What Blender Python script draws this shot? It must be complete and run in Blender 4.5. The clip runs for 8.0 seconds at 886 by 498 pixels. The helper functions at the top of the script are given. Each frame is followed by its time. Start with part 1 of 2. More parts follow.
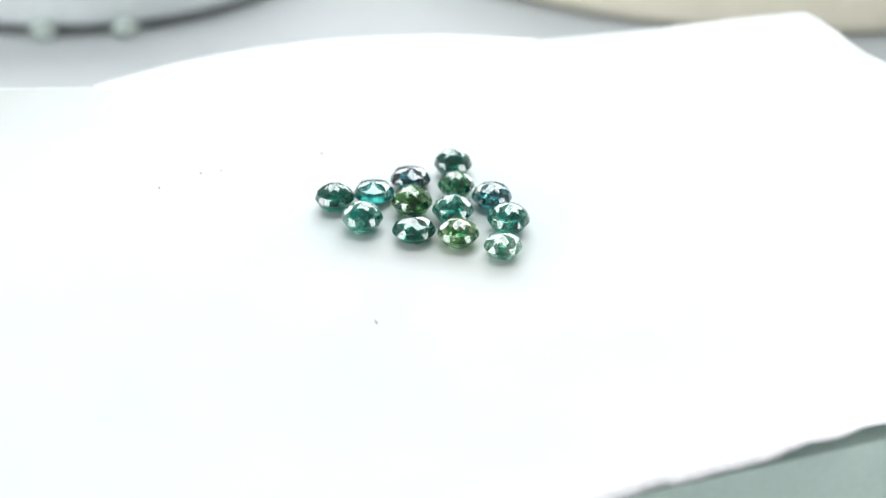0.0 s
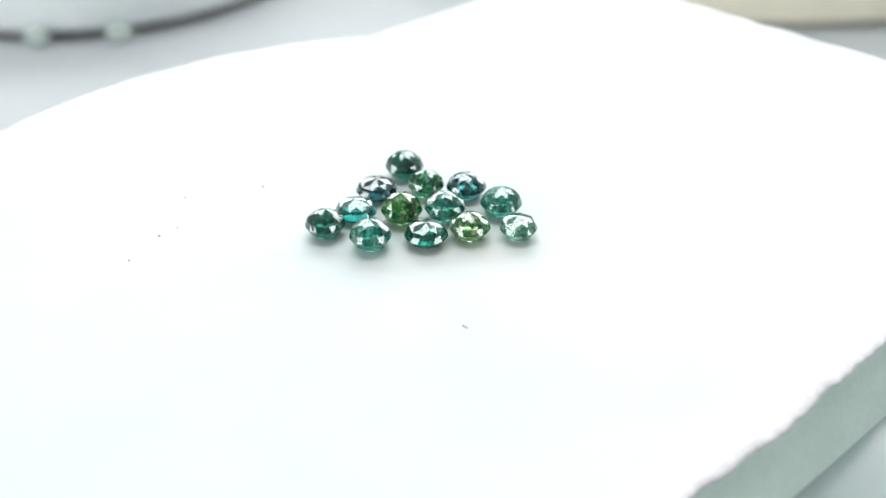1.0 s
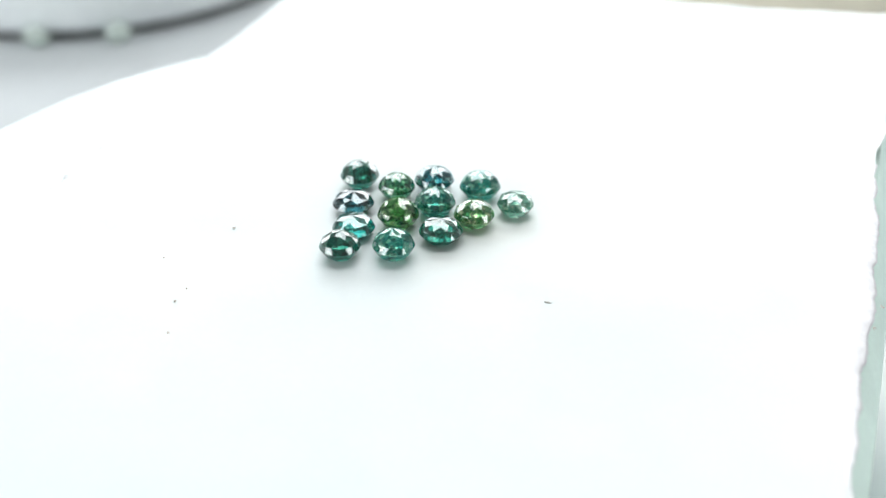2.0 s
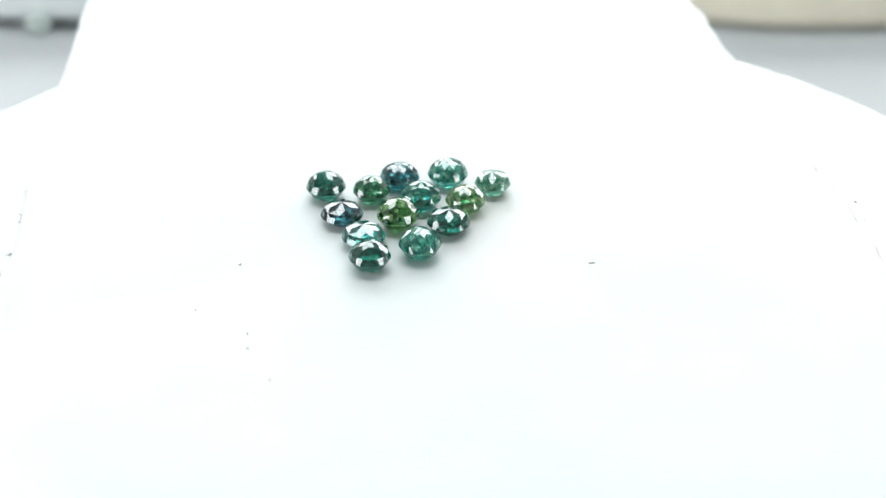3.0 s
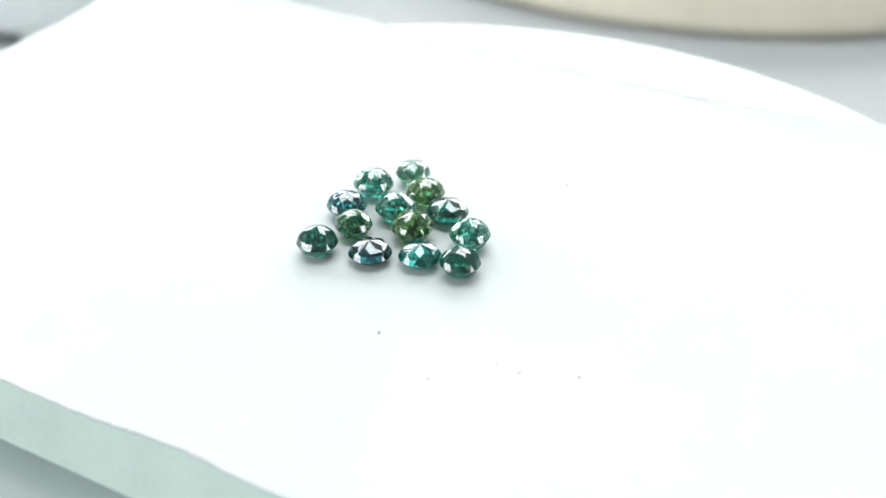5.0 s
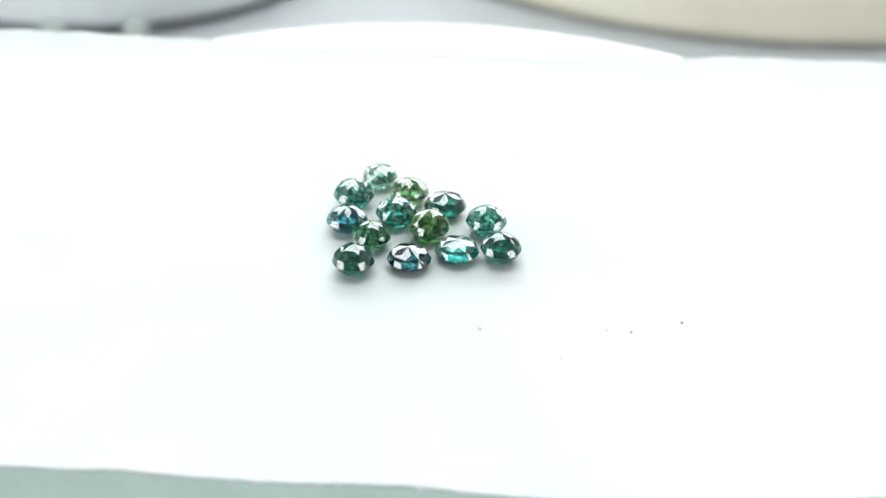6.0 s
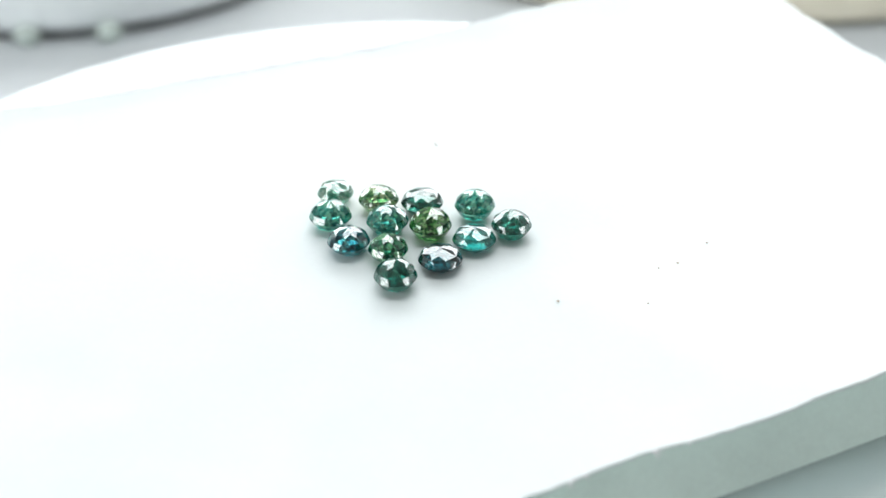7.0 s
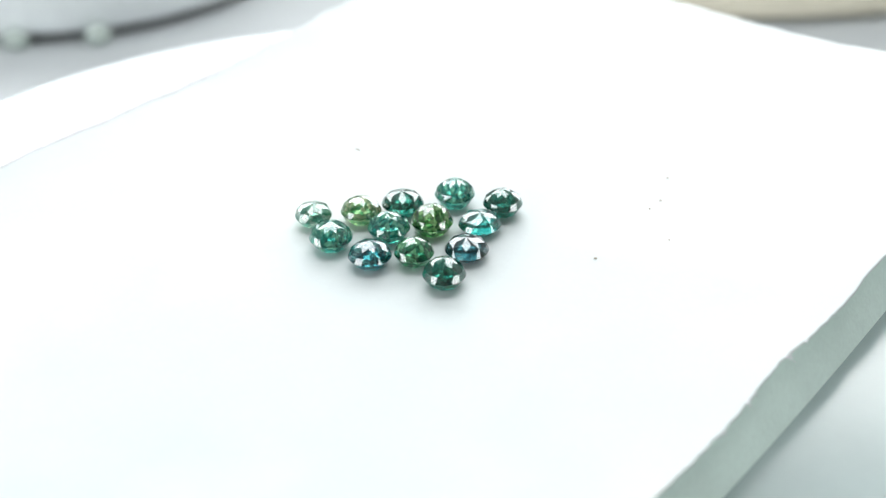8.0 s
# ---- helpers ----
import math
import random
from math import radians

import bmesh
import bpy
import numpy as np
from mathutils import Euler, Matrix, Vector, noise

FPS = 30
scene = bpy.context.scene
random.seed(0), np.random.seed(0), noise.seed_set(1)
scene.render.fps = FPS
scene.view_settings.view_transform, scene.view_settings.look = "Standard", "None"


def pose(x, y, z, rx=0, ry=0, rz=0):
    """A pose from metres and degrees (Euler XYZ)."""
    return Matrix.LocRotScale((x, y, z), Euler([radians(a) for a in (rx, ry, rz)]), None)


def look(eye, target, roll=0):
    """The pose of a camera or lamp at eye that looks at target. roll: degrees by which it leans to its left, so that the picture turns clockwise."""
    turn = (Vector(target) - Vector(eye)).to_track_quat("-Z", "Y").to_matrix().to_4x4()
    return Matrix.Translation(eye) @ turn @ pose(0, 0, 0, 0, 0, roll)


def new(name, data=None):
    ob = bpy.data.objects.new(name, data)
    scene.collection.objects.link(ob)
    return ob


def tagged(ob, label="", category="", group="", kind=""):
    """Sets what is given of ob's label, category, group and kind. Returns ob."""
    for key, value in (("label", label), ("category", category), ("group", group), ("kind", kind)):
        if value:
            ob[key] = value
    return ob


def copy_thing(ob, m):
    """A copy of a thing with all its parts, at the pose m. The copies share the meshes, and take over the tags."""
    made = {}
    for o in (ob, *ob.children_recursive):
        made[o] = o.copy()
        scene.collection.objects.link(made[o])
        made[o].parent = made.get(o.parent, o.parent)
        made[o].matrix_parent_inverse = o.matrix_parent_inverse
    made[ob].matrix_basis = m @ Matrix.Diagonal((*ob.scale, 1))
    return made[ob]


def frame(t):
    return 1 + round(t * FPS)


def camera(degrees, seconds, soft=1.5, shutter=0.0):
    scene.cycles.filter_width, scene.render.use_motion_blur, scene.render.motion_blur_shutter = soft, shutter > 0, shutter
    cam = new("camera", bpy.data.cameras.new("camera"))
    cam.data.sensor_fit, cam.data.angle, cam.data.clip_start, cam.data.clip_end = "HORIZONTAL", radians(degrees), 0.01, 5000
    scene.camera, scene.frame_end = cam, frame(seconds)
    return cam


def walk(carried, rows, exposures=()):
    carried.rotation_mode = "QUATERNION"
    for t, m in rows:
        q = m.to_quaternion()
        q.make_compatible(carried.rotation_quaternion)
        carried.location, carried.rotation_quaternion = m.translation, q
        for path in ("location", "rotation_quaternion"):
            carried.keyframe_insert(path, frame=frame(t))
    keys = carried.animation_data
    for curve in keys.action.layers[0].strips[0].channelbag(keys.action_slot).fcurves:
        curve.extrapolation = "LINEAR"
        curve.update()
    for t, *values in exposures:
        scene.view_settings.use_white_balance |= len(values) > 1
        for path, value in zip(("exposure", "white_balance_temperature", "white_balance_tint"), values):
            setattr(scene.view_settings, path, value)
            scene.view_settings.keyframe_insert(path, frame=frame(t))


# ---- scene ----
# One unit is a metre; the stones are about 3 mm across and MM keeps their numbers readable.
MM = 0.001
EYE = (0.0, -78.42 * MM, 48.10 * MM)

# seconds, stage x, stage y (mm), stage turn, camera pitch, heading, lean (degrees)
STAGE = (
    (0.0, -1.33, 5.00, 0.26, 31.58, -0.29, 0.66),
    (0.5, -1.61, 4.81, 14.00, 31.57, -0.24, 0.04),
    (1.0, -1.88, 4.49, 25.74, 31.62, -0.19, -0.37),
    (1.5, -2.13, 4.57, 39.59, 31.53, -0.17, -0.78),
    (3.0, -2.85, 3.83, 78.76, 31.83, -0.06, 0.78),
    (3.5, -3.04, 4.48, 92.49, 31.52, 0.27, 1.71),
    (4.0, -3.56, 3.32, 106.21, 31.74, 0.12, 2.31),
    (5.5, -2.65, 3.80, 145.47, 31.14, -0.01, -0.26),
    (6.0, -3.23, 3.28, 159.15, 31.31, -0.65, 1.36),
    (6.5, -2.42, 2.34, 173.19, 31.57, -0.13, 0.58),
    (7.0, -1.95, 1.75, 186.15, 31.68, 0.29, -0.20),
    (7.5, -1.73, 1.61, 199.65, 31.68, 0.45, -0.89),
    (8.0, -1.14, 1.52, 211.84, 31.72, 0.70, -0.70),
)


def along(t):
    """The row of STAGE at t seconds, on a smooth curve through the rows."""
    n = len(STAGE)
    i = max(k for k in range(n - 1) if STAGE[k][0] <= t + 1e-6)
    a, b = STAGE[i], STAGE[i + 1]
    h = b[0] - a[0]
    s = (t - a[0]) / h

    def slope(k, c):
        lo, hi = STAGE[max(k - 1, 0)], STAGE[min(k + 1, n - 1)]
        return (hi[c] - lo[c]) / (hi[0] - lo[0])

    row = []
    for c in range(1, 7):
        m0, m1 = slope(i, c) * h, slope(i + 1, c) * h
        row.append((2 * s**3 - 3 * s**2 + 1) * a[c] + (s**3 - 2 * s**2 + s) * m0
                   + (3 * s**2 - 2 * s**3) * b[c] + (s**3 - s**2) * m1)
    return row


def camera_pose(t):
    pitch, heading, lean = (radians(v) for v in along(t)[3:])
    way = Vector((math.sin(heading) * math.cos(pitch), math.cos(heading) * math.cos(pitch), -math.sin(pitch)))
    return look(EYE, Vector(EYE) + way, math.degrees(lean))


def stage_pose(t):
    x, y, turn = along(t)[:3]
    return pose(x * MM, y * MM, 0, 0, 0, turn)


TIMES = [k * 0.25 for k in range(33)]

# ---- camera ----
cam = camera(37.88, 8.0, soft=1.3)
cam.data.dof.use_dof = True
cam.data.dof.focus_distance = 0.091
cam.data.dof.aperture_fstop = 32.0
walk(cam, [(t, camera_pose(t)) for t in TIMES])

# ---- light ----
world = bpy.data.worlds.new("sky")
scene.world = world
world.use_nodes = True
sky = world.node_tree.nodes.new("ShaderNodeTexSky")
sky.sky_type, sky.sun_disc = "NISHITA", False
sky.sun_elevation, sky.sun_rotation = radians(40), radians(20)
world.node_tree.nodes["Background"].inputs["Strength"].default_value = 0.1
world.node_tree.links.new(sky.outputs[0], world.node_tree.nodes["Background"].inputs["Color"])

BACK = 1.5  # how much farther than the turntable's rim the things behind it stand
TABLE_Z = 48.1 * MM - 60.1 * MM * BACK
WALL_Y = 0.95
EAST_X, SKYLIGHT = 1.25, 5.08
# opening in the far wall (x0, x1, z0, z1); unseen fill openings added in the side walls (y0, y1, z0, z1)
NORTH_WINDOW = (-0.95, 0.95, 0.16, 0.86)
EAST_FILL = (-1.20, -0.35, -0.02, 0.45)
WEST_FILL = (-1.50, 0.02, -0.02, 0.70)
ROOF_FILL = (-0.85, 0.85, 0.26, 0.86)  # unseen opening added in the ceiling (x0, x1, y0, y1)
CEILING_Z = 1.35


def opening_light(centre, target, width, height):
    """Area lamp in an opening: daylight at the north window, added fill at the others."""
    ob = new("opening_lamp", bpy.data.lights.new("opening_lamp", "AREA"))
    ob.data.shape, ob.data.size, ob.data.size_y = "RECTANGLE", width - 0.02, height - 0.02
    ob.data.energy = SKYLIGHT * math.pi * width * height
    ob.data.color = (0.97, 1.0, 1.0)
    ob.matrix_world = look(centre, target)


x0, x1, z0, z1 = NORTH_WINDOW
opening_light(((x0 + x1) / 2, WALL_Y + 0.05, (z0 + z1) / 2), ((x0 + x1) / 2, 0, (z0 + z1) / 2), x1 - x0, z1 - z0)
# Fill lamps added in both side walls to brighten the pad's sides.
y0, y1, z0, z1 = EAST_FILL
opening_light((EAST_X + 0.05, (y0 + y1) / 2, (z0 + z1) / 2), (0, (y0 + y1) / 2, (z0 + z1) / 2), y1 - y0, z1 - z0)
y0, y1, z0, z1 = WEST_FILL
opening_light((-EAST_X - 0.05, (y0 + y1) / 2, (z0 + z1) / 2), (0, (y0 + y1) / 2, (z0 + z1) / 2), y1 - y0, z1 - z0)
# Overhead fill lamp, added to soften shadows and whiten the top facets.
x0, x1, y0, y1 = ROOF_FILL
opening_light(((x0 + x1) / 2, (y0 + y1) / 2, CEILING_Z + 0.05), ((x0 + x1) / 2, (y0 + y1) / 2 + 0.0001, 0), x1 - x0, y1 - y0)
scene.view_settings.exposure = 0.0


# ---- materials ----
def material(name, color, rough=0.5, metal=0.0, scale=200.0, vary=0.12, fine=1500.0, bump=0.1, depth=0.0002, spec=0.5,
             transmission=0.0, ior=1.5):
    """A surface whose colour varies at two scales, with a fine relief."""
    mat = bpy.data.materials.new(name)
    mat.use_nodes = True
    nt = mat.node_tree
    b = nt.nodes["Principled BSDF"]
    coord = nt.nodes.new("ShaderNodeTexCoord")
    n1, n2 = nt.nodes.new("ShaderNodeTexNoise"), nt.nodes.new("ShaderNodeTexNoise")
    n1.inputs["Scale"].default_value, n2.inputs["Scale"].default_value = scale, fine
    n1.inputs["Detail"].default_value, n2.inputs["Detail"].default_value = 4, 3
    for n in (n1, n2):
        nt.links.new(coord.outputs["Object"], n.inputs["Vector"])
    mixed = nt.nodes.new("ShaderNodeMath")
    mixed.operation = "MULTIPLY_ADD"
    nt.links.new(n2.outputs["Fac"], mixed.inputs[0])
    mixed.inputs[1].default_value = 0.4
    nt.links.new(n1.outputs["Fac"], mixed.inputs[2])
    ramp = nt.nodes.new("ShaderNodeValToRGB")
    ramp.color_ramp.elements[0].position, ramp.color_ramp.elements[1].position = 0.45, 0.95
    lo, hi = 1 - vary, 1 + vary
    ramp.color_ramp.elements[0].color = (*[min(1, c * lo) for c in color], 1)
    ramp.color_ramp.elements[1].color = (*[min(1, c * hi) for c in color], 1)
    nt.links.new(mixed.outputs[0], ramp.inputs["Fac"])
    nt.links.new(ramp.outputs["Color"], b.inputs["Base Color"])
    b.inputs["Roughness"].default_value, b.inputs["Metallic"].default_value = rough, metal
    b.inputs["Specular IOR Level"].default_value = spec
    b.inputs["Transmission Weight"].default_value, b.inputs["IOR"].default_value = transmission, ior
    if bump:
        bp = nt.nodes.new("ShaderNodeBump")
        bp.inputs["Strength"].default_value, bp.inputs["Distance"].default_value = bump, depth
        nt.links.new(mixed.outputs[0], bp.inputs["Height"])
        nt.links.new(bp.outputs["Normal"], b.inputs["Normal"])
    return mat


def gem_materials(name, color, cloud, clear=0.85, speck=(0.5, 0.9, 0.7), crushed=0.3):
    """The polished upper side of a stone and its included, uneven underside, whose painted glints show more."""
    return (gem_material(name, color, cloud, clear, speck), gem_material(name + "_underside", color, cloud, clear - 0.2, speck, crushed))


def gem_material(name, color, cloud, clear, speck, crushed=0.0):
    """Tinted, strongly refracting crystal with clouds and angular bright flecks: inclusions, and glints painted into
    the colour.
    """
    mat = bpy.data.materials.new(name)
    mat.use_nodes = True
    nt = mat.node_tree
    b = nt.nodes["Principled BSDF"]
    coord = nt.nodes.new("ShaderNodeTexCoord")
    clouds = nt.nodes.new("ShaderNodeTexNoise")
    clouds.inputs["Scale"].default_value, clouds.inputs["Detail"].default_value = 1500, 4
    glint_flecks = nt.nodes.new("ShaderNodeTexVoronoi")
    glint_flecks.inputs["Scale"].default_value = 3500
    for n in (clouds, glint_flecks):
        nt.links.new(coord.outputs["Object"], n.inputs["Vector"])
    ramp = nt.nodes.new("ShaderNodeValToRGB")
    ramp.color_ramp.elements[0].position, ramp.color_ramp.elements[1].position = 0.45, 0.60
    ramp.color_ramp.elements[0].color, ramp.color_ramp.elements[1].color = (*color, 1), (*cloud, 1)
    nt.links.new(clouds.outputs["Fac"], ramp.inputs["Fac"])
    pick = nt.nodes.new("ShaderNodeSeparateColor")
    nt.links.new(glint_flecks.outputs["Color"], pick.inputs["Color"])
    # Painted glints: some cells take on the bright speck colour.
    spots = nt.nodes.new("ShaderNodeValToRGB")
    spots.color_ramp.elements[0].position, spots.color_ramp.elements[1].position = 0.68, 0.74
    spots.color_ramp.elements[0].color, spots.color_ramp.elements[1].color = (0, 0, 0, 1), (0.8, 0.8, 0.8, 1)
    nt.links.new(pick.outputs["Red"], spots.inputs["Fac"])
    mix = nt.nodes.new("ShaderNodeMixRGB")
    nt.links.new(spots.outputs["Color"], mix.inputs["Fac"])
    nt.links.new(ramp.outputs["Color"], mix.inputs["Color1"])
    mix.inputs["Color2"].default_value = (*speck, 1)
    nt.links.new(mix.outputs["Color"], b.inputs["Base Color"])
    b.inputs["Roughness"].default_value = 0.03
    b.inputs["IOR"].default_value = 2.15
    if crushed:
        bp = nt.nodes.new("ShaderNodeBump")
        bp.inputs["Strength"].default_value, bp.inputs["Distance"].default_value = crushed, 0.0003
        nt.links.new(pick.outputs["Green"], bp.inputs["Height"])
        nt.links.new(bp.outputs["Normal"], b.inputs["Normal"])
    b.inputs["Transmission Weight"].default_value = clear
    return mat


PAPER = material("white_paper", (0.658, 0.708, 0.708), 0.55, scale=120, vary=0.03, fine=2500, bump=0.15, depth=0.0001, spec=0.4)


def stain(mat, color, scale, share):
    """Lay faint soft blotches of another colour over a material."""
    nt = mat.node_tree
    b = nt.nodes["Principled BSDF"]
    base = b.inputs["Base Color"].links[0].from_socket
    n = nt.nodes.new("ShaderNodeTexNoise")
    n.inputs["Scale"].default_value, n.inputs["Detail"].default_value = scale, 5
    coord = nt.nodes.new("ShaderNodeTexCoord")
    nt.links.new(coord.outputs["Object"], n.inputs["Vector"])
    ramp = nt.nodes.new("ShaderNodeValToRGB")
    ramp.color_ramp.elements[0].position, ramp.color_ramp.elements[1].position = 0.52, 0.75
    ramp.color_ramp.elements[0].color, ramp.color_ramp.elements[1].color = (0, 0, 0, 1), (share, share, share, 1)
    nt.links.new(n.outputs["Fac"], ramp.inputs["Fac"])
    mix = nt.nodes.new("ShaderNodeMixRGB")
    nt.links.new(ramp.outputs["Color"], mix.inputs["Fac"])
    nt.links.new(base, mix.inputs["Color1"])
    mix.inputs["Color2"].default_value = (*color, 1)
    nt.links.new(mix.outputs["Color"], b.inputs["Base Color"])


stain(PAPER, (0.80, 0.78, 0.70), 45, 0.5)
FRAY = material("torn_paper_fibre", (0.84, 0.83, 0.85), 0.9, scale=900, vary=0.12, fine=4000, bump=0.4, depth=0.0001, spec=0.1)
PAD = material("pale_green_foam", (0.74, 0.88, 0.82), 0.8, scale=150, vary=0.08, fine=3000, bump=0.3, depth=0.0002, spec=0.2)
DISC = material("pale_green_glaze", (0.38, 0.46, 0.45), 0.16, scale=40, vary=0.05, fine=600, bump=0.02, depth=0.0001, spec=0.85)
TABLE = material("grey_laminate", (0.48, 0.51, 0.52), 0.75, scale=30, vary=0.06, fine=700, bump=0.05, depth=0.0001)
ENAMEL = material("grey_enamel", (0.86, 0.90, 0.92), 0.4, 0.0, scale=60, vary=0.1, fine=900, bump=0.05, depth=0.0001)
RUBBER = material("black_rubber", (0.06, 0.06, 0.07), 0.6, scale=200, vary=0.2, fine=900, bump=0.1, depth=0.0001)
BEIGE = material("pale_beige_wood", (0.88, 0.82, 0.67), 0.5, scale=50, vary=0.10, fine=500, bump=0.1, depth=0.0002)
WALLS = material("matt_grey_wall", (0.30, 0.30, 0.29), 0.9, scale=4, vary=0.04, fine=60, bump=0.1, depth=0.001)
CEILING = material("brown_wood", (0.15, 0.14, 0.13), 0.7, scale=5, vary=0.15, fine=60, bump=0.1, depth=0.001)
WHITEWASH = material("grey_plaster", (0.18, 0.18, 0.175), 0.9, scale=4, vary=0.04, fine=60, bump=0.1, depth=0.001)
FLOORING = material("brown_floor", (0.25, 0.19, 0.14), 0.6, scale=5, vary=0.15, fine=60, bump=0.1, depth=0.001)
DARK_BASE = material("dark_grey_base", (0.10, 0.10, 0.105), 0.6, scale=200, vary=0.2, fine=900, bump=0.1, depth=0.0001)
PEBBLE = material("pale_green_glass", (0.74, 0.84, 0.78), 0.25, scale=400, vary=0.1, fine=2000, bump=0, transmission=0.3)
DUST = material("brown_dust", (0.52, 0.46, 0.40), 0.9, scale=3000, vary=0.3, fine=9000, bump=0)


# ---- mesh helpers ----
def mesh_of(name, bm, mat, smooth=False):
    bmesh.ops.recalc_face_normals(bm, faces=bm.faces[:])
    me = bpy.data.meshes.new(name)
    bm.to_mesh(me)
    bm.free()
    me.materials.append(mat)
    for poly in me.polygons:
        poly.use_smooth = smooth
    return me


def part(name, bm, mat, parent=None, label="", smooth=False):
    ob = new(name, mesh_of(name, bm, mat, smooth))
    if parent:
        ob.parent = parent
    if label:
        ob["label"] = label
    return ob


def box(x0, x1, y0, y1, z0, z1):
    bm = bmesh.new()
    bmesh.ops.create_cube(bm, size=1, matrix=Matrix.LocRotScale(
        ((x0 + x1) / 2, (y0 + y1) / 2, (z0 + z1) / 2), None, (x1 - x0, y1 - y0, z1 - z0)))
    return bm


def turned(profile, steps=96):
    """A closed solid of revolution about z from (radius, height) pairs."""
    bm = bmesh.new()
    rings = []
    for r, z in profile:
        if r < 1e-9:
            rings.append([bm.verts.new((0, 0, z))])
        else:
            rings.append([bm.verts.new((r * math.cos(2 * math.pi * k / steps), r * math.sin(2 * math.pi * k / steps), z))
                          for k in range(steps)])
    for a, b in zip(rings, rings[1:]):
        for k in range(steps):
            j = (k + 1) % steps
            loop = [a[k % len(a)], a[j % len(a)], b[j % len(b)], b[k % len(b)]]
            seen = []
            for v in loop:
                if v not in seen:
                    seen.append(v)
            if len(seen) > 2:
                bm.faces.new(seen)
    return bm


# ---- room ----
def joined(pieces):
    bm = bmesh.new()
    for a in pieces:
        me = bpy.data.meshes.new("piece")
        a.to_mesh(me)
        a.free()
        bm.from_mesh(me)
        bpy.data.meshes.remove(me)
    return bm


def room():
    # Assumed, unseen room; dark south wall and ceiling keep stone reflections dark.
    x0, x1, y0, z0, z1 = -EAST_X, EAST_X, -2.0, -0.75, CEILING_Z
    tagged(part("floor", box(x0, x1, y0, WALL_Y, z0 - 0.1, z0), FLOORING), "brown wooden floor of the room", "floor", kind="structure")
    rx0, rx1, ra, rb = ROOF_FILL
    tagged(part("ceiling", joined([box(x0, x1, y0, ra, z1, z1 + 0.1), box(x0, x1, rb, WALL_Y, z1, z1 + 0.1),
                                   box(x0, rx0, ra, rb, z1, z1 + 0.1), box(rx1, x1, ra, rb, z1, z1 + 0.1)]), CEILING),
           "plain brown wooden ceiling with an opening added for fill light", "ceiling", kind="structure")
    tagged(part("wall_south", box(x0, x1, y0 - 0.1, y0, z0, z1), WHITEWASH), "plain grey plaster wall behind the camera, assumed and unseen", "wall", kind="structure")
    for name, wx, (a, b, c, d) in (("wall_east", x1, EAST_FILL), ("wall_west", x0 - 0.12, WEST_FILL)):
        tagged(part(name, joined([box(wx, wx + 0.12, y0, a, z0, z1), box(wx, wx + 0.12, b, WALL_Y, z0, z1),
                                  box(wx, wx + 0.12, a, b, z0, c), box(wx, wx + 0.12, a, b, d, z1)]), WALLS),
               "plain grey painted wall with an opening added for fill light", "wall", kind="structure")
    a, b, c, d = NORTH_WINDOW
    m0, m1 = WALL_Y, WALL_Y + 0.12
    tagged(part("wall_north", joined([box(x0, a, m0, m1, z0, z1), box(b, x1, m0, m1, z0, z1),
                                      box(a, b, m0, m1, z0, c), box(a, b, m0, m1, d, z1)]), WALLS),
           "plain grey painted wall with a broad window opening", "wall", kind="structure")
    top = box(-0.7, 0.7, -0.45, 0.55, TABLE_Z - 0.03, TABLE_Z)
    bmesh.ops.bevel(top, geom=top.edges[:], offset=0.003, segments=3, affect="EDGES")
    table = tagged(part("tabletop", top, TABLE), "pale grey laminate tabletop with faint mottling", "table", kind="structure")
    for x in (-0.64, 0.64):
        for y in (-0.39, 0.49):
            leg = box(x - 0.025, x + 0.025, y - 0.025, y + 0.025, z0, TABLE_Z - 0.031)
            bmesh.ops.bevel(leg, geom=leg.edges[:], offset=0.004, segments=2, affect="EDGES")
            part("leg", leg, TABLE, table)


room()


# ---- things behind the stage ----
def behind(ob, x, y, turn=0):
    """Stand ob on the table behind the turntable, seen past its rim at x, y (mm)."""
    q = Vector(EYE[:2]) + (Vector((x * MM, y * MM)) - Vector(EYE[:2])) * BACK
    ob.matrix_world = pose(q.x, q.y, TABLE_Z, 0, 0, turn) @ Matrix.Diagonal((BACK, BACK, BACK, 1))


def enamel_dish():
    base = tagged(new("enamel_dish"), "round grey enamelled dish with a dark line around its base on tabletop", "dish")
    behind(base, -49, 98)
    part("body", turned([(0, 0.7 * MM), (29.4 * MM, 0.7 * MM), (30.2 * MM, 1.0 * MM), (30.6 * MM, 2.0 * MM), (30.3 * MM, 5 * MM),
                         (29.8 * MM, 8.2 * MM), (29.2 * MM, 9.0 * MM), (28.4 * MM, 9.2 * MM), (27.8 * MM, 8.8 * MM), (27 * MM, 4.2 * MM),
                         (25 * MM, 3.2 * MM), (0, 2.8 * MM)]), ENAMEL, base, smooth=True)
    # Thin darker ring around the very bottom of the dish.
    part("base_ring", turned([(26 * MM, 0), (30.0 * MM, 0), (30.3 * MM, 0.3 * MM), (30.3 * MM, 0.5 * MM), (29.8 * MM, 0.8 * MM),
                              (26 * MM, 0.8 * MM), (26 * MM, 0)]), DARK_BASE, base, "dark grey ring along the bottom edge of the dish", smooth=True)


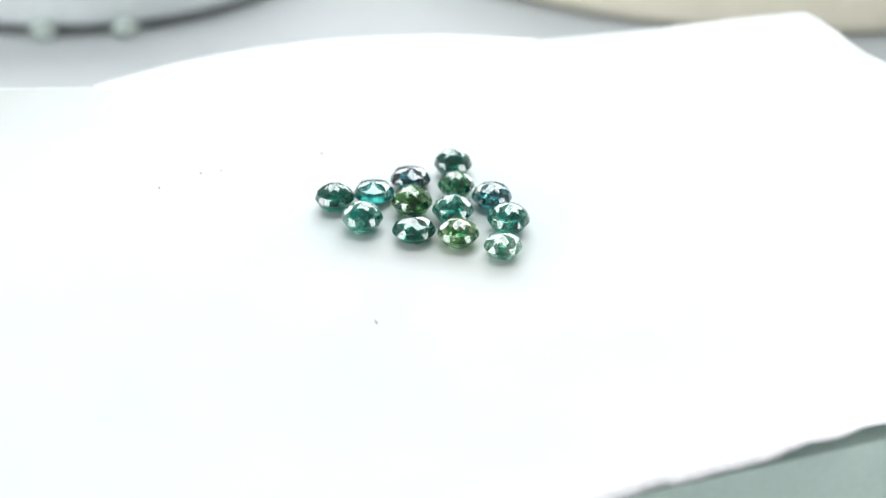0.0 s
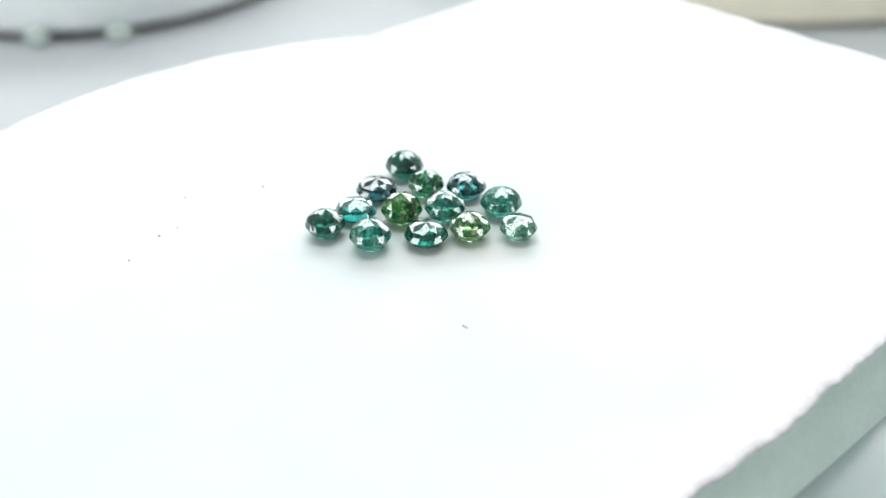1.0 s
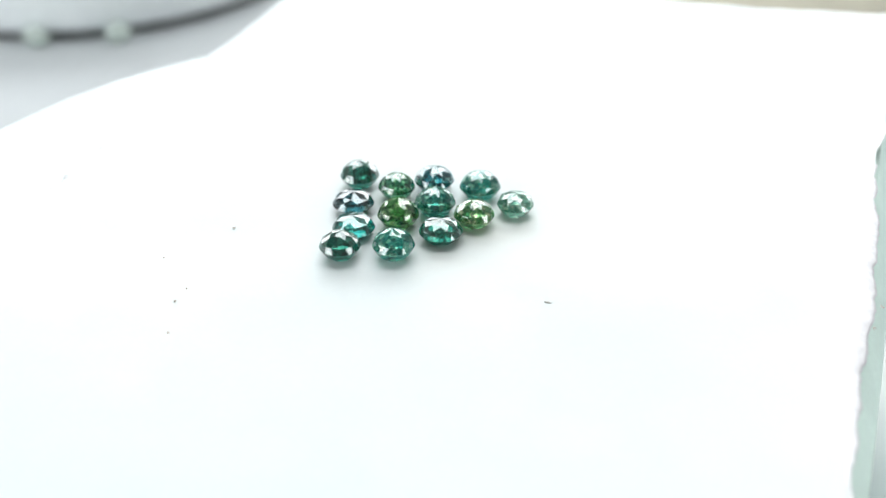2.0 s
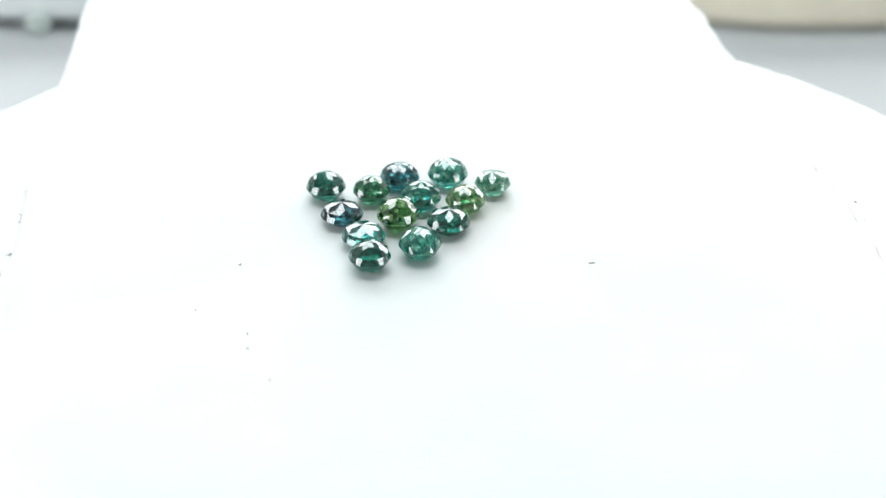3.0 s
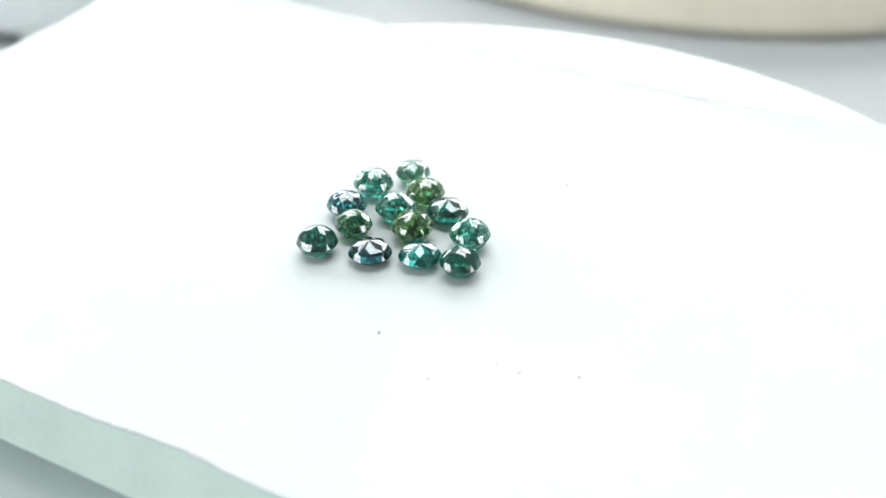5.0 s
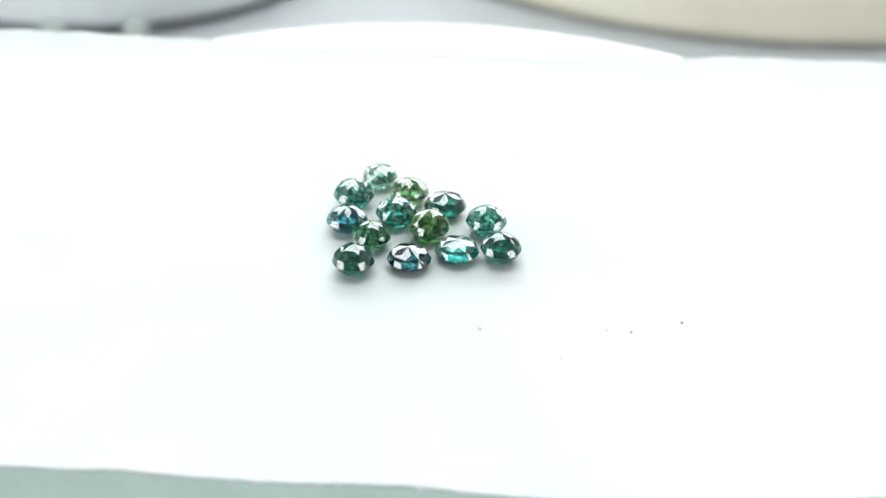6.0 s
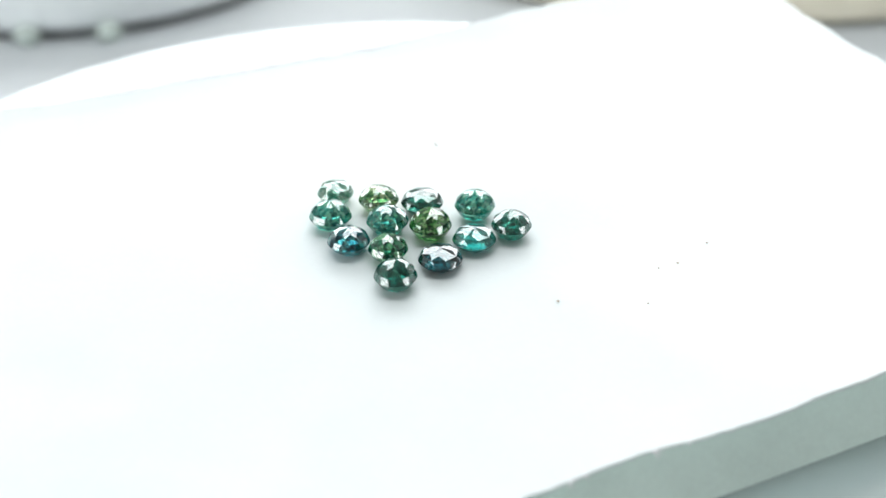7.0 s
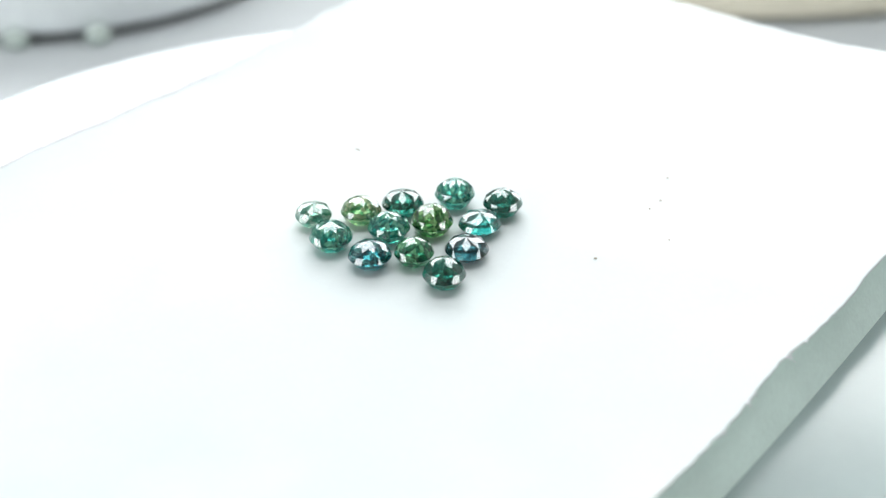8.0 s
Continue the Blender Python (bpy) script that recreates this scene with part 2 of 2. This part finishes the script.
def beige_stand():
    base = tagged(new("wooden_stand"), "round pale beige wooden stand with a sloping rounded side", "stand")
    behind(base, 44, 131.5)
    part("body", turned([(0, 0), (59.4 * MM, 0), (60.8 * MM, 0.3 * MM), (61.6 * MM, 1.0 * MM), (61.9 * MM, 1.9 * MM), (61.6 * MM, 3.0 * MM),
                         (60.4 * MM, 6.4 * MM), (59.0 * MM, 9.6 * MM), (57.8 * MM, 10.6 * MM), (56 * MM, 11 * MM), (0, 11 * MM)]),
         BEIGE, base, smooth=True)


def pebble():
    bm = bmesh.new()
    bmesh.ops.create_icosphere(bm, subdivisions=2, radius=1)
    for v in bm.verts:
        v.co *= 1 + 0.18 * noise.noise(v.co * 1.3)
        v.co = Vector((v.co.x * 1.7, v.co.y * 1.3, v.co.z * 1.2 + 1.1)) * MM
    ob = part("glass_pebble", bm, PEBBLE)
    return tagged(ob, "small pale green glass pebble beside the grey dish", "pebble", "glass pebbles by the dish")


enamel_dish()
beige_stand()
first = pebble()
behind(first, -48.8, 66.4)
behind(copy_thing(first, pose(0, 0, 0)), -39.2, 67.6, 50)


# ---- the turning stage ----
MOVING = []  # (thing, its pose on the stage)


def carried_by_stage(ob, m):
    MOVING.append((ob, m))
    ob.matrix_world = stage_pose(0) @ m
    return ob


PLANE = -0.18  # height of the paper under the stones (mm)
DISC_Z, PAD_TOP = -4.0 * MM, -0.40 * MM


def turntable():
    r = 48.4 * MM
    base = tagged(new("turntable"), "round glossy pale green turntable plate on a low foot", "turntable")
    part("plate", turned([(0, DISC_Z - 3.2 * MM), (r - 1.2 * MM, DISC_Z - 3.2 * MM), (r - 0.4 * MM, DISC_Z - 2.8 * MM), (r, DISC_Z - 2 * MM),
                          (r, DISC_Z - 0.7 * MM), (r - 0.25 * MM, DISC_Z - 0.2 * MM), (r - 0.8 * MM, DISC_Z), (0, DISC_Z)], 160), DISC, base)
    part("foot", turned([(0, TABLE_Z), (r - 8 * MM, TABLE_Z), (r - 7 * MM, TABLE_Z + 0.5 * MM), (r - 7 * MM, DISC_Z - 3.25 * MM),
                         (0, DISC_Z - 3.25 * MM)], 96), RUBBER, base, "black rubber turntable foot")
    carried_by_stage(base, pose(0.85 * MM, -3.25 * MM, 0))


# the sheet's corners: far left, far right, near right, near left
CORNERS = [Vector((-56.0, 11.0, 0)), Vector((37.6, 42.2, 0)), Vector((59.4, -15.1, 0)), Vector((-40.5, -48.6, 0))]


def on_sheet(u, v):
    """A point of the sheet: u runs along its long side, v from its lower to its upper edge (mm)."""
    tl, tr, br, bl = CORNERS
    return (bl.lerp(br, u)).lerp(tl.lerp(tr, u), v)


def wobble(s, seed):
    return noise.noise(Vector((s, seed, 0.3)))


def sheet_height(u, v):
    """Gentle curl of the torn sheet (mm)."""
    low = max(0.0, 1 - v / 0.22)
    high = max(0.0, 1 - (1 - v) / 0.15)
    left = max(0.0, 1 - u / 0.42)
    z = 1.1 * low**2 * (0.75 + 0.25 * math.sin(u * 9)) + 0.25 * high**2 + 6.3 * left**2 * v**7
    away = min(1.0, max(0.0, ((u - 0.53) / 0.2)**2 + ((v - 0.5) / 0.25)**2 - 0.3))
    return PLANE + z + 0.16 * away * noise.noise(Vector((u * 6, v * 4, 1.7)))


def torn(u, v):
    """How far the outline strays outwards at an edge (mm)."""
    s = (u * 105 if v in (0, 1) else v * 62)
    rough = 0.15 if v == 1 else 0.4
    d = 0.55 * wobble(s * 0.09, 3.1 + v) + rough * wobble(s * 0.31, 7.7 + v + u) + 0.12 * wobble(s * 1.3, 5.2 + v)
    if v == 0:
        d -= 0.8 * min(1.0, max(0.0, (u - 0.6) / 0.2)) + 1.1 * min(1.0, max(0.0, (u - 0.26) / 0.08)) * min(1.0, max(0.0, (0.76 - u) / 0.1))
    return d


def sheet_point(u, v):
    q = on_sheet(u, v)
    c = on_sheet(0.5, 0.5)
    for edge, w in (((u, 0), max(0, 1 - v / 0.06)), ((u, 1), max(0, 1 - (1 - v) / 0.06))):
        q = q + (on_sheet(0.5, edge[1]) - c).normalized() * torn(*edge) * w
    for edge, w in (((0, v), max(0, 1 - u / 0.04)), ((1, v), max(0, 1 - (1 - u) / 0.04))):
        q = q + (on_sheet(edge[0], 0.5) - c).normalized() * torn(*edge) * w
    return Vector((q.x * MM, q.y * MM, sheet_height(u, v) * MM))


def fibres(at, size, seed):
    """A tuft of thin curved paper fibres at a point of the tear."""
    rnd = random.Random(seed)
    out = (on_sheet(0.5, 1) - on_sheet(0.5, 0.5)).normalized()
    side = Vector((-out.y, out.x, 0))
    bm = bmesh.new()
    for strand in range(9):
        aim = (out * rnd.uniform(0.1, 1) + side * rnd.uniform(-1, 1) + Vector((0, 0, rnd.uniform(-0.2, 0.5)))).normalized()
        bend = Vector((rnd.uniform(-1, 1), rnd.uniform(-1, 1), rnd.uniform(-0.6, 0.2))) * 0.35
        start = at + (side * rnd.uniform(-0.25, 0.25) - out * 0.1 + Vector((0, 0, -0.05))) * size * MM
        rings = []
        for k in range(6):
            f = k / 5
            q = start + (aim * f + bend * f * f) * size * 0.8 * MM
            w = size * MM * (0.07 * (1 - f) + 0.012)
            rings.append([bm.verts.new((q.x + side.x * a * w, q.y + side.y * a * w, q.z + b * w))
                          for a, b in ((1, 0), (0, 1), (-1, 0), (0, -1))])
        for a, b in zip(rings, rings[1:]):
            for k in range(4):
                j = (k + 1) % 4
                bm.faces.new((a[k], a[j], b[j], b[k]))
        bm.faces.new(rings[0][::-1])
        bm.faces.new(rings[-1])
    return bm


def paper():
    nu, nv = 260, 120
    # finer towards the long edges, where the outline is torn
    vs = [0.5 - 0.5 * math.cos(math.pi * (0.06 + 0.88 * k / nv)) for k in range(nv + 1)]
    us = [k / nu for k in range(nu + 1)]
    vs = [(a - vs[0]) / (vs[-1] - vs[0]) for a in vs]
    verts, faces = [], []
    for sheet in (0, 1):
        for u in us:
            for v in vs:
                q = sheet_point(u, v)
                verts.append((q.x, q.y, q.z - sheet * 0.14 * MM))
    n, off = nv + 1, (nu + 1) * (nv + 1)
    for i in range(nu):
        for j in range(nv):
            a = i * n + j
            faces.append((a, a + n, a + n + 1, a + 1))
            faces.append((off + a, off + a + 1, off + a + n + 1, off + a + n))
    for i in range(nu):
        faces.append((i * n, off + i * n, off + i * n + n, i * n + n))
        faces.append((i * n + nv, i * n + n + nv, off + i * n + n + nv, off + i * n + nv))
    for j in range(nv):
        faces.append((j, j + 1, off + j + 1, off + j))
        k = nu * n + j
        faces.append((k, off + k, off + k + 1, k + 1))
    me = bpy.data.meshes.new("paper_sheet")
    me.from_pydata(verts, [], faces)
    me.materials.append(PAPER)
    for poly in me.polygons:
        poly.use_smooth = True
    ob = tagged(new("paper_sheet", me), "white torn sheet of soft paper, slightly curled, under the gemstones", "paper")
    carried_by_stage(ob, pose(0, 0, 0))
    # the ragged lip that droops from the lower edge
    bm = bmesh.new()
    rows = []
    for k in range(181):
        u = 0.30 + 0.38 * k / 180
        q = sheet_point(u, 0)
        out = (on_sheet(0.5, 0) - on_sheet(0.5, 0.5)).normalized()
        wide = max(0.15, 0.75 * (1 - abs(2 * k / 180 - 1)**3) + 0.14 * wobble(k * 0.08, 4.4) + 0.06 * wobble(k * 0.9, 8.2))
        row = []
        for f, dz in ((-0.25, 0.02), (0.0, 0.03), (0.35, 0.0), (0.7, -0.10), (1.0, -0.28), (0.65, -0.40), (0.2, -0.3), (-0.25, -0.2)):
            row.append(bm.verts.new((q.x + out.x * f * wide * MM, q.y + out.y * f * wide * MM,
                                     q.z + (dz * wide + 0.02 * wobble(k * 0.4, f * 5)) * MM)))
        rows.append(row)
    for a, b in zip(rows, rows[1:]):
        for k in range(8):
            j = (k + 1) % 8
            bm.faces.new((a[k], a[j], b[j], b[k]))
    bm.faces.new(rows[0])
    bm.faces.new(rows[-1])
    part("torn_edge", bm, FRAY, ob, "grey ragged torn edge of the paper", smooth=True)
    # loose fibres left standing along the upper tear
    for k, (u, size) in enumerate(((0.475, 0.75), (0.520, 0.55), (0.530, 0.6), (0.452, 0.3), (0.566, 0.35))):
        part("torn_fibre", fibres(sheet_point(u, 1), size, 70 + k), FRAY, ob, "tuft of grey torn paper fibres", smooth=True)


def pad():
    bm = bmesh.new()
    ring, spread = [], []
    for a, b in (((0, 0), (1, 0)), ((1, 0), (1, 1)), ((1, 1), (0, 1)), ((0, 1), (0, 0))):
        for k in range(60):
            u, v = a[0] + (b[0] - a[0]) * k / 60, a[1] + (b[1] - a[1]) * k / 60
            q = on_sheet(0.02 + 0.96 * u, 0.015 + 0.97 * v)
            ring.append((q.x * MM, q.y * MM))
            out = (q - on_sheet(0.5, 0.5)).normalized() * 1.9
            spread.append(((q.x + out.x) * MM, (q.y + out.y) * MM))
    tops = [bm.verts.new((x, y, PAD_TOP)) for x, y in ring]
    lows = [bm.verts.new((x, y, DISC_Z)) for x, y in spread]
    bm.faces.new(tops)
    bm.faces.new(lows[::-1])
    for k in range(len(ring)):
        j = (k + 1) % len(ring)
        bm.faces.new((tops[k], lows[k], lows[j], tops[j]))
    ob = tagged(part("foam_pad", bm, PAD), "flat pale green foam pad lying under the white paper", "pad")
    carried_by_stage(ob, pose(0, 0, 0))


turntable()
pad()
paper()


# ---- gemstones ----
def gem_mesh(name, width, dome, foot, mats, seed):
    """A round stone: eight kites meet in a point on top, two tiers of triangles run down to a thin girdle, and a faceted
    underside tapers to a small flat base."""
    rnd = random.Random(seed)
    r = width / 2
    h = 1.0 * dome * width
    bm = bmesh.new()

    def ring(count, radius, z, shift=0.0, jitter=0.008):
        for k in range(count):
            a = 2 * math.pi * (k + shift) / count + rnd.uniform(-jitter, jitter) * 2
            q = r * radius * (1 + rnd.uniform(-jitter, jitter))
            bm.verts.new((q * math.cos(a), q * math.sin(a), z + rnd.uniform(-jitter, jitter) * 0.5 * r))

    thick = 0.012 * width
    star = rnd.uniform(0.38, 0.46) if dome > 0.37 else rnd.uniform(0.50, 0.57)
    fall, tip = 0.47 * star, 1.5 * star
    bm.verts.new((rnd.uniform(-0.06, 0.06) * r, rnd.uniform(-0.06, 0.06) * r, foot + h))
    ring(8, star, foot + h * (1 - fall), 0.5)
    ring(8, tip, foot + h * (1 - fall * tip / (star * math.cos(math.pi / 8)) - 0.015), 0.0)
    ring(16, 0.88, foot + h * 0.37, 0.5, 0.004)
    ring(32, 0.985, foot + thick, 0.0, 0.001)
    ring(32, 1.0, foot, 0.5, 0.001)
    ring(32, 0.985, foot - thick, 0.0, 0.001)
    ring(16, 0.84, foot * 0.50, 0.5, 0.005)
    ring(8, 0.68, foot * 0.16, 0.0, 0.005)
    for k in range(8):
        a = 2 * math.pi * (k + 0.5) / 8
        bm.verts.new((0.42 * r * math.cos(a), 0.42 * r * math.sin(a), 0.0))
    bmesh.ops.convex_hull(bm, input=bm.verts[:])
    loose = [v for v in bm.verts if not v.link_faces]
    if loose:
        bmesh.ops.delete(bm, geom=loose, context="VERTS")
    bmesh.ops.dissolve_limit(bm, angle_limit=radians(4), verts=bm.verts[:], edges=bm.edges[:])
    me = mesh_of(name, bm, mats[0])
    me.materials.append(mats[1])
    for poly in me.polygons:
        poly.material_index = 1 if poly.normal.z < -0.1 else 0
    return me


TEAL = gem_materials("teal_crystal", (0.0078, 0.182, 0.156), (0.039, 0.494, 0.403), 0.76, (0.40, 1.0, 0.72), 0.5)
SEA = gem_materials("sea_green_crystal", (0.0065, 0.169, 0.156), (0.026, 0.364, 0.325), 0.78, (0.2, 0.6, 0.5), 0.25)
DEEP = gem_materials("deep_green_crystal", (0.0039, 0.0975, 0.0728), (0.013, 0.221, 0.163), 0.78, (0.08, 0.42, 0.30), 0.2)
MOSS = gem_materials("moss_green_crystal", (0.0052, 0.104, 0.0585), (0.039, 0.364, 0.182), 0.78, (0.40, 1.0, 0.55), 0.6)
BLUE = gem_materials("blue_green_crystal", (0.0039, 0.078, 0.104), (0.0195, 0.247, 0.299), 0.80, (0.25, 0.8, 0.75), 0.5)
NAVY = gem_materials("dark_blue_crystal", (0.003, 0.030, 0.040), (0.009, 0.075, 0.090), 0.78, (0.08, 0.30, 0.33), 0.2)
LEAF = gem_materials("leaf_green_crystal", (0.003, 0.07, 0.014), (0.06, 0.40, 0.07), 0.78, (0.60, 1.0, 0.45), 0.7)
LIME = gem_materials("lime_green_crystal", (0.0208, 0.195, 0.0715), (0.26, 0.65, 0.234), 0.76, (0.85, 1.0, 0.60), 0.6)
PALE = gem_materials("pale_green_crystal", (0.039, 0.286, 0.195), (0.286, 0.728, 0.546), 0.76, (0.8, 1.0, 0.82), 0.5)

# x, y, girdle height, width (mm), height of the dome to width, turn, material, words
GEMS = (
    (1.61, 6.56, 0.67, 3.00, 0.44, 5, DEEP, "dark green"),
    (1.84, 3.08, 0.67, 2.82, 0.43, 17, MOSS, "speckled dark green"),
    (4.52, 1.55, 0.59, 3.07, 0.38, 31, BLUE, "blue-green"),
    (-1.68, 4.41, 0.42, 3.13, 0.31, 9, NAVY, "low dark blue"),
    (-1.44, 0.27, 0.74, 3.09, 0.46, 22, LEAF, "olive green"),
    (1.60, -0.76, 0.71, 3.09, 0.42, 12, TEAL, "bright teal"),
    (5.66, -1.98, 0.68, 3.13, 0.42, 40, TEAL, "clear teal"),
    (-7.24, 0.88, 0.70, 2.95, 0.41, 26, DEEP, "deep green"),
    (-4.37, 2.08, 0.43, 3.13, 0.32, 3, SEA, "low bright teal"),
    (-4.99, -2.16, 0.77, 3.03, 0.43, 35, TEAL, "mottled teal"),
    (-1.21, -3.45, 0.54, 3.17, 0.33, 14, DEEP, "low dark green"),
    (1.99, -4.07, 0.66, 3.03, 0.39, 28, LIME, "yellowish green"),
    (5.14, -5.58, 0.58, 2.74, 0.36, 7, PALE, "small pale green"),
)


def gems():
    for k, (x, y, girdle, width, dome, turn, mats, words) in enumerate(GEMS):
        ob = new("gemstone", gem_mesh("gemstone", width * MM, dome, (girdle - PLANE) * MM, mats, 50 + k))
        tagged(ob, words + " faceted round gemstone lying on white paper", "gemstone", "loose gemstones on the paper")
        carried_by_stage(ob, pose(x * MM, y * MM, (PLANE + 0.01) * MM, 0, 0, turn))


gems()


# ---- specks of dust on the paper ----
def dust():
    spots = ((-9.0, 9.7, 0.20, 0.11), (-21.0, 3.6, 0.15, 0.10), (-18.2, 6.0, 0.13, 0.10), (-16.7, 6.5, 0.09, 0.08), (-14.9, 10.7, 0.09, 0.08),
             (-3.4, -14.1, 0.34, 0.06), (5.4, -33.0, 0.16, 0.1), (8.0, -32.5, 0.26, 0.07))
    for k, (x, y, a, b) in enumerate(spots):
        rnd = random.Random(k)
        bm = bmesh.new()
        bmesh.ops.create_icosphere(bm, subdivisions=2, radius=1)
        for v in bm.verts:
            v.co *= 1 + 0.35 * noise.noise(v.co * 1.7 + Vector((k, 0, 0)))
            v.co.x *= 0.75 * a * MM
            v.co.y *= 0.75 * b * MM
            v.co.z *= 0.05 * MM
        ob = tagged(part("dust_speck", bm, DUST), "tiny brown speck of dust on the white paper", "dust", "specks of dust on the paper")
        z = PLANE + 0.04 + (0.9 if y < -30 else 0)
        carried_by_stage(ob, pose(x * MM, y * MM, z * MM, 0, 0, rnd.uniform(0, 180)))


dust()


def motions():
    for ob, m in MOVING:
        walk(ob, [(t, stage_pose(t) @ m) for t in TIMES])


motions()
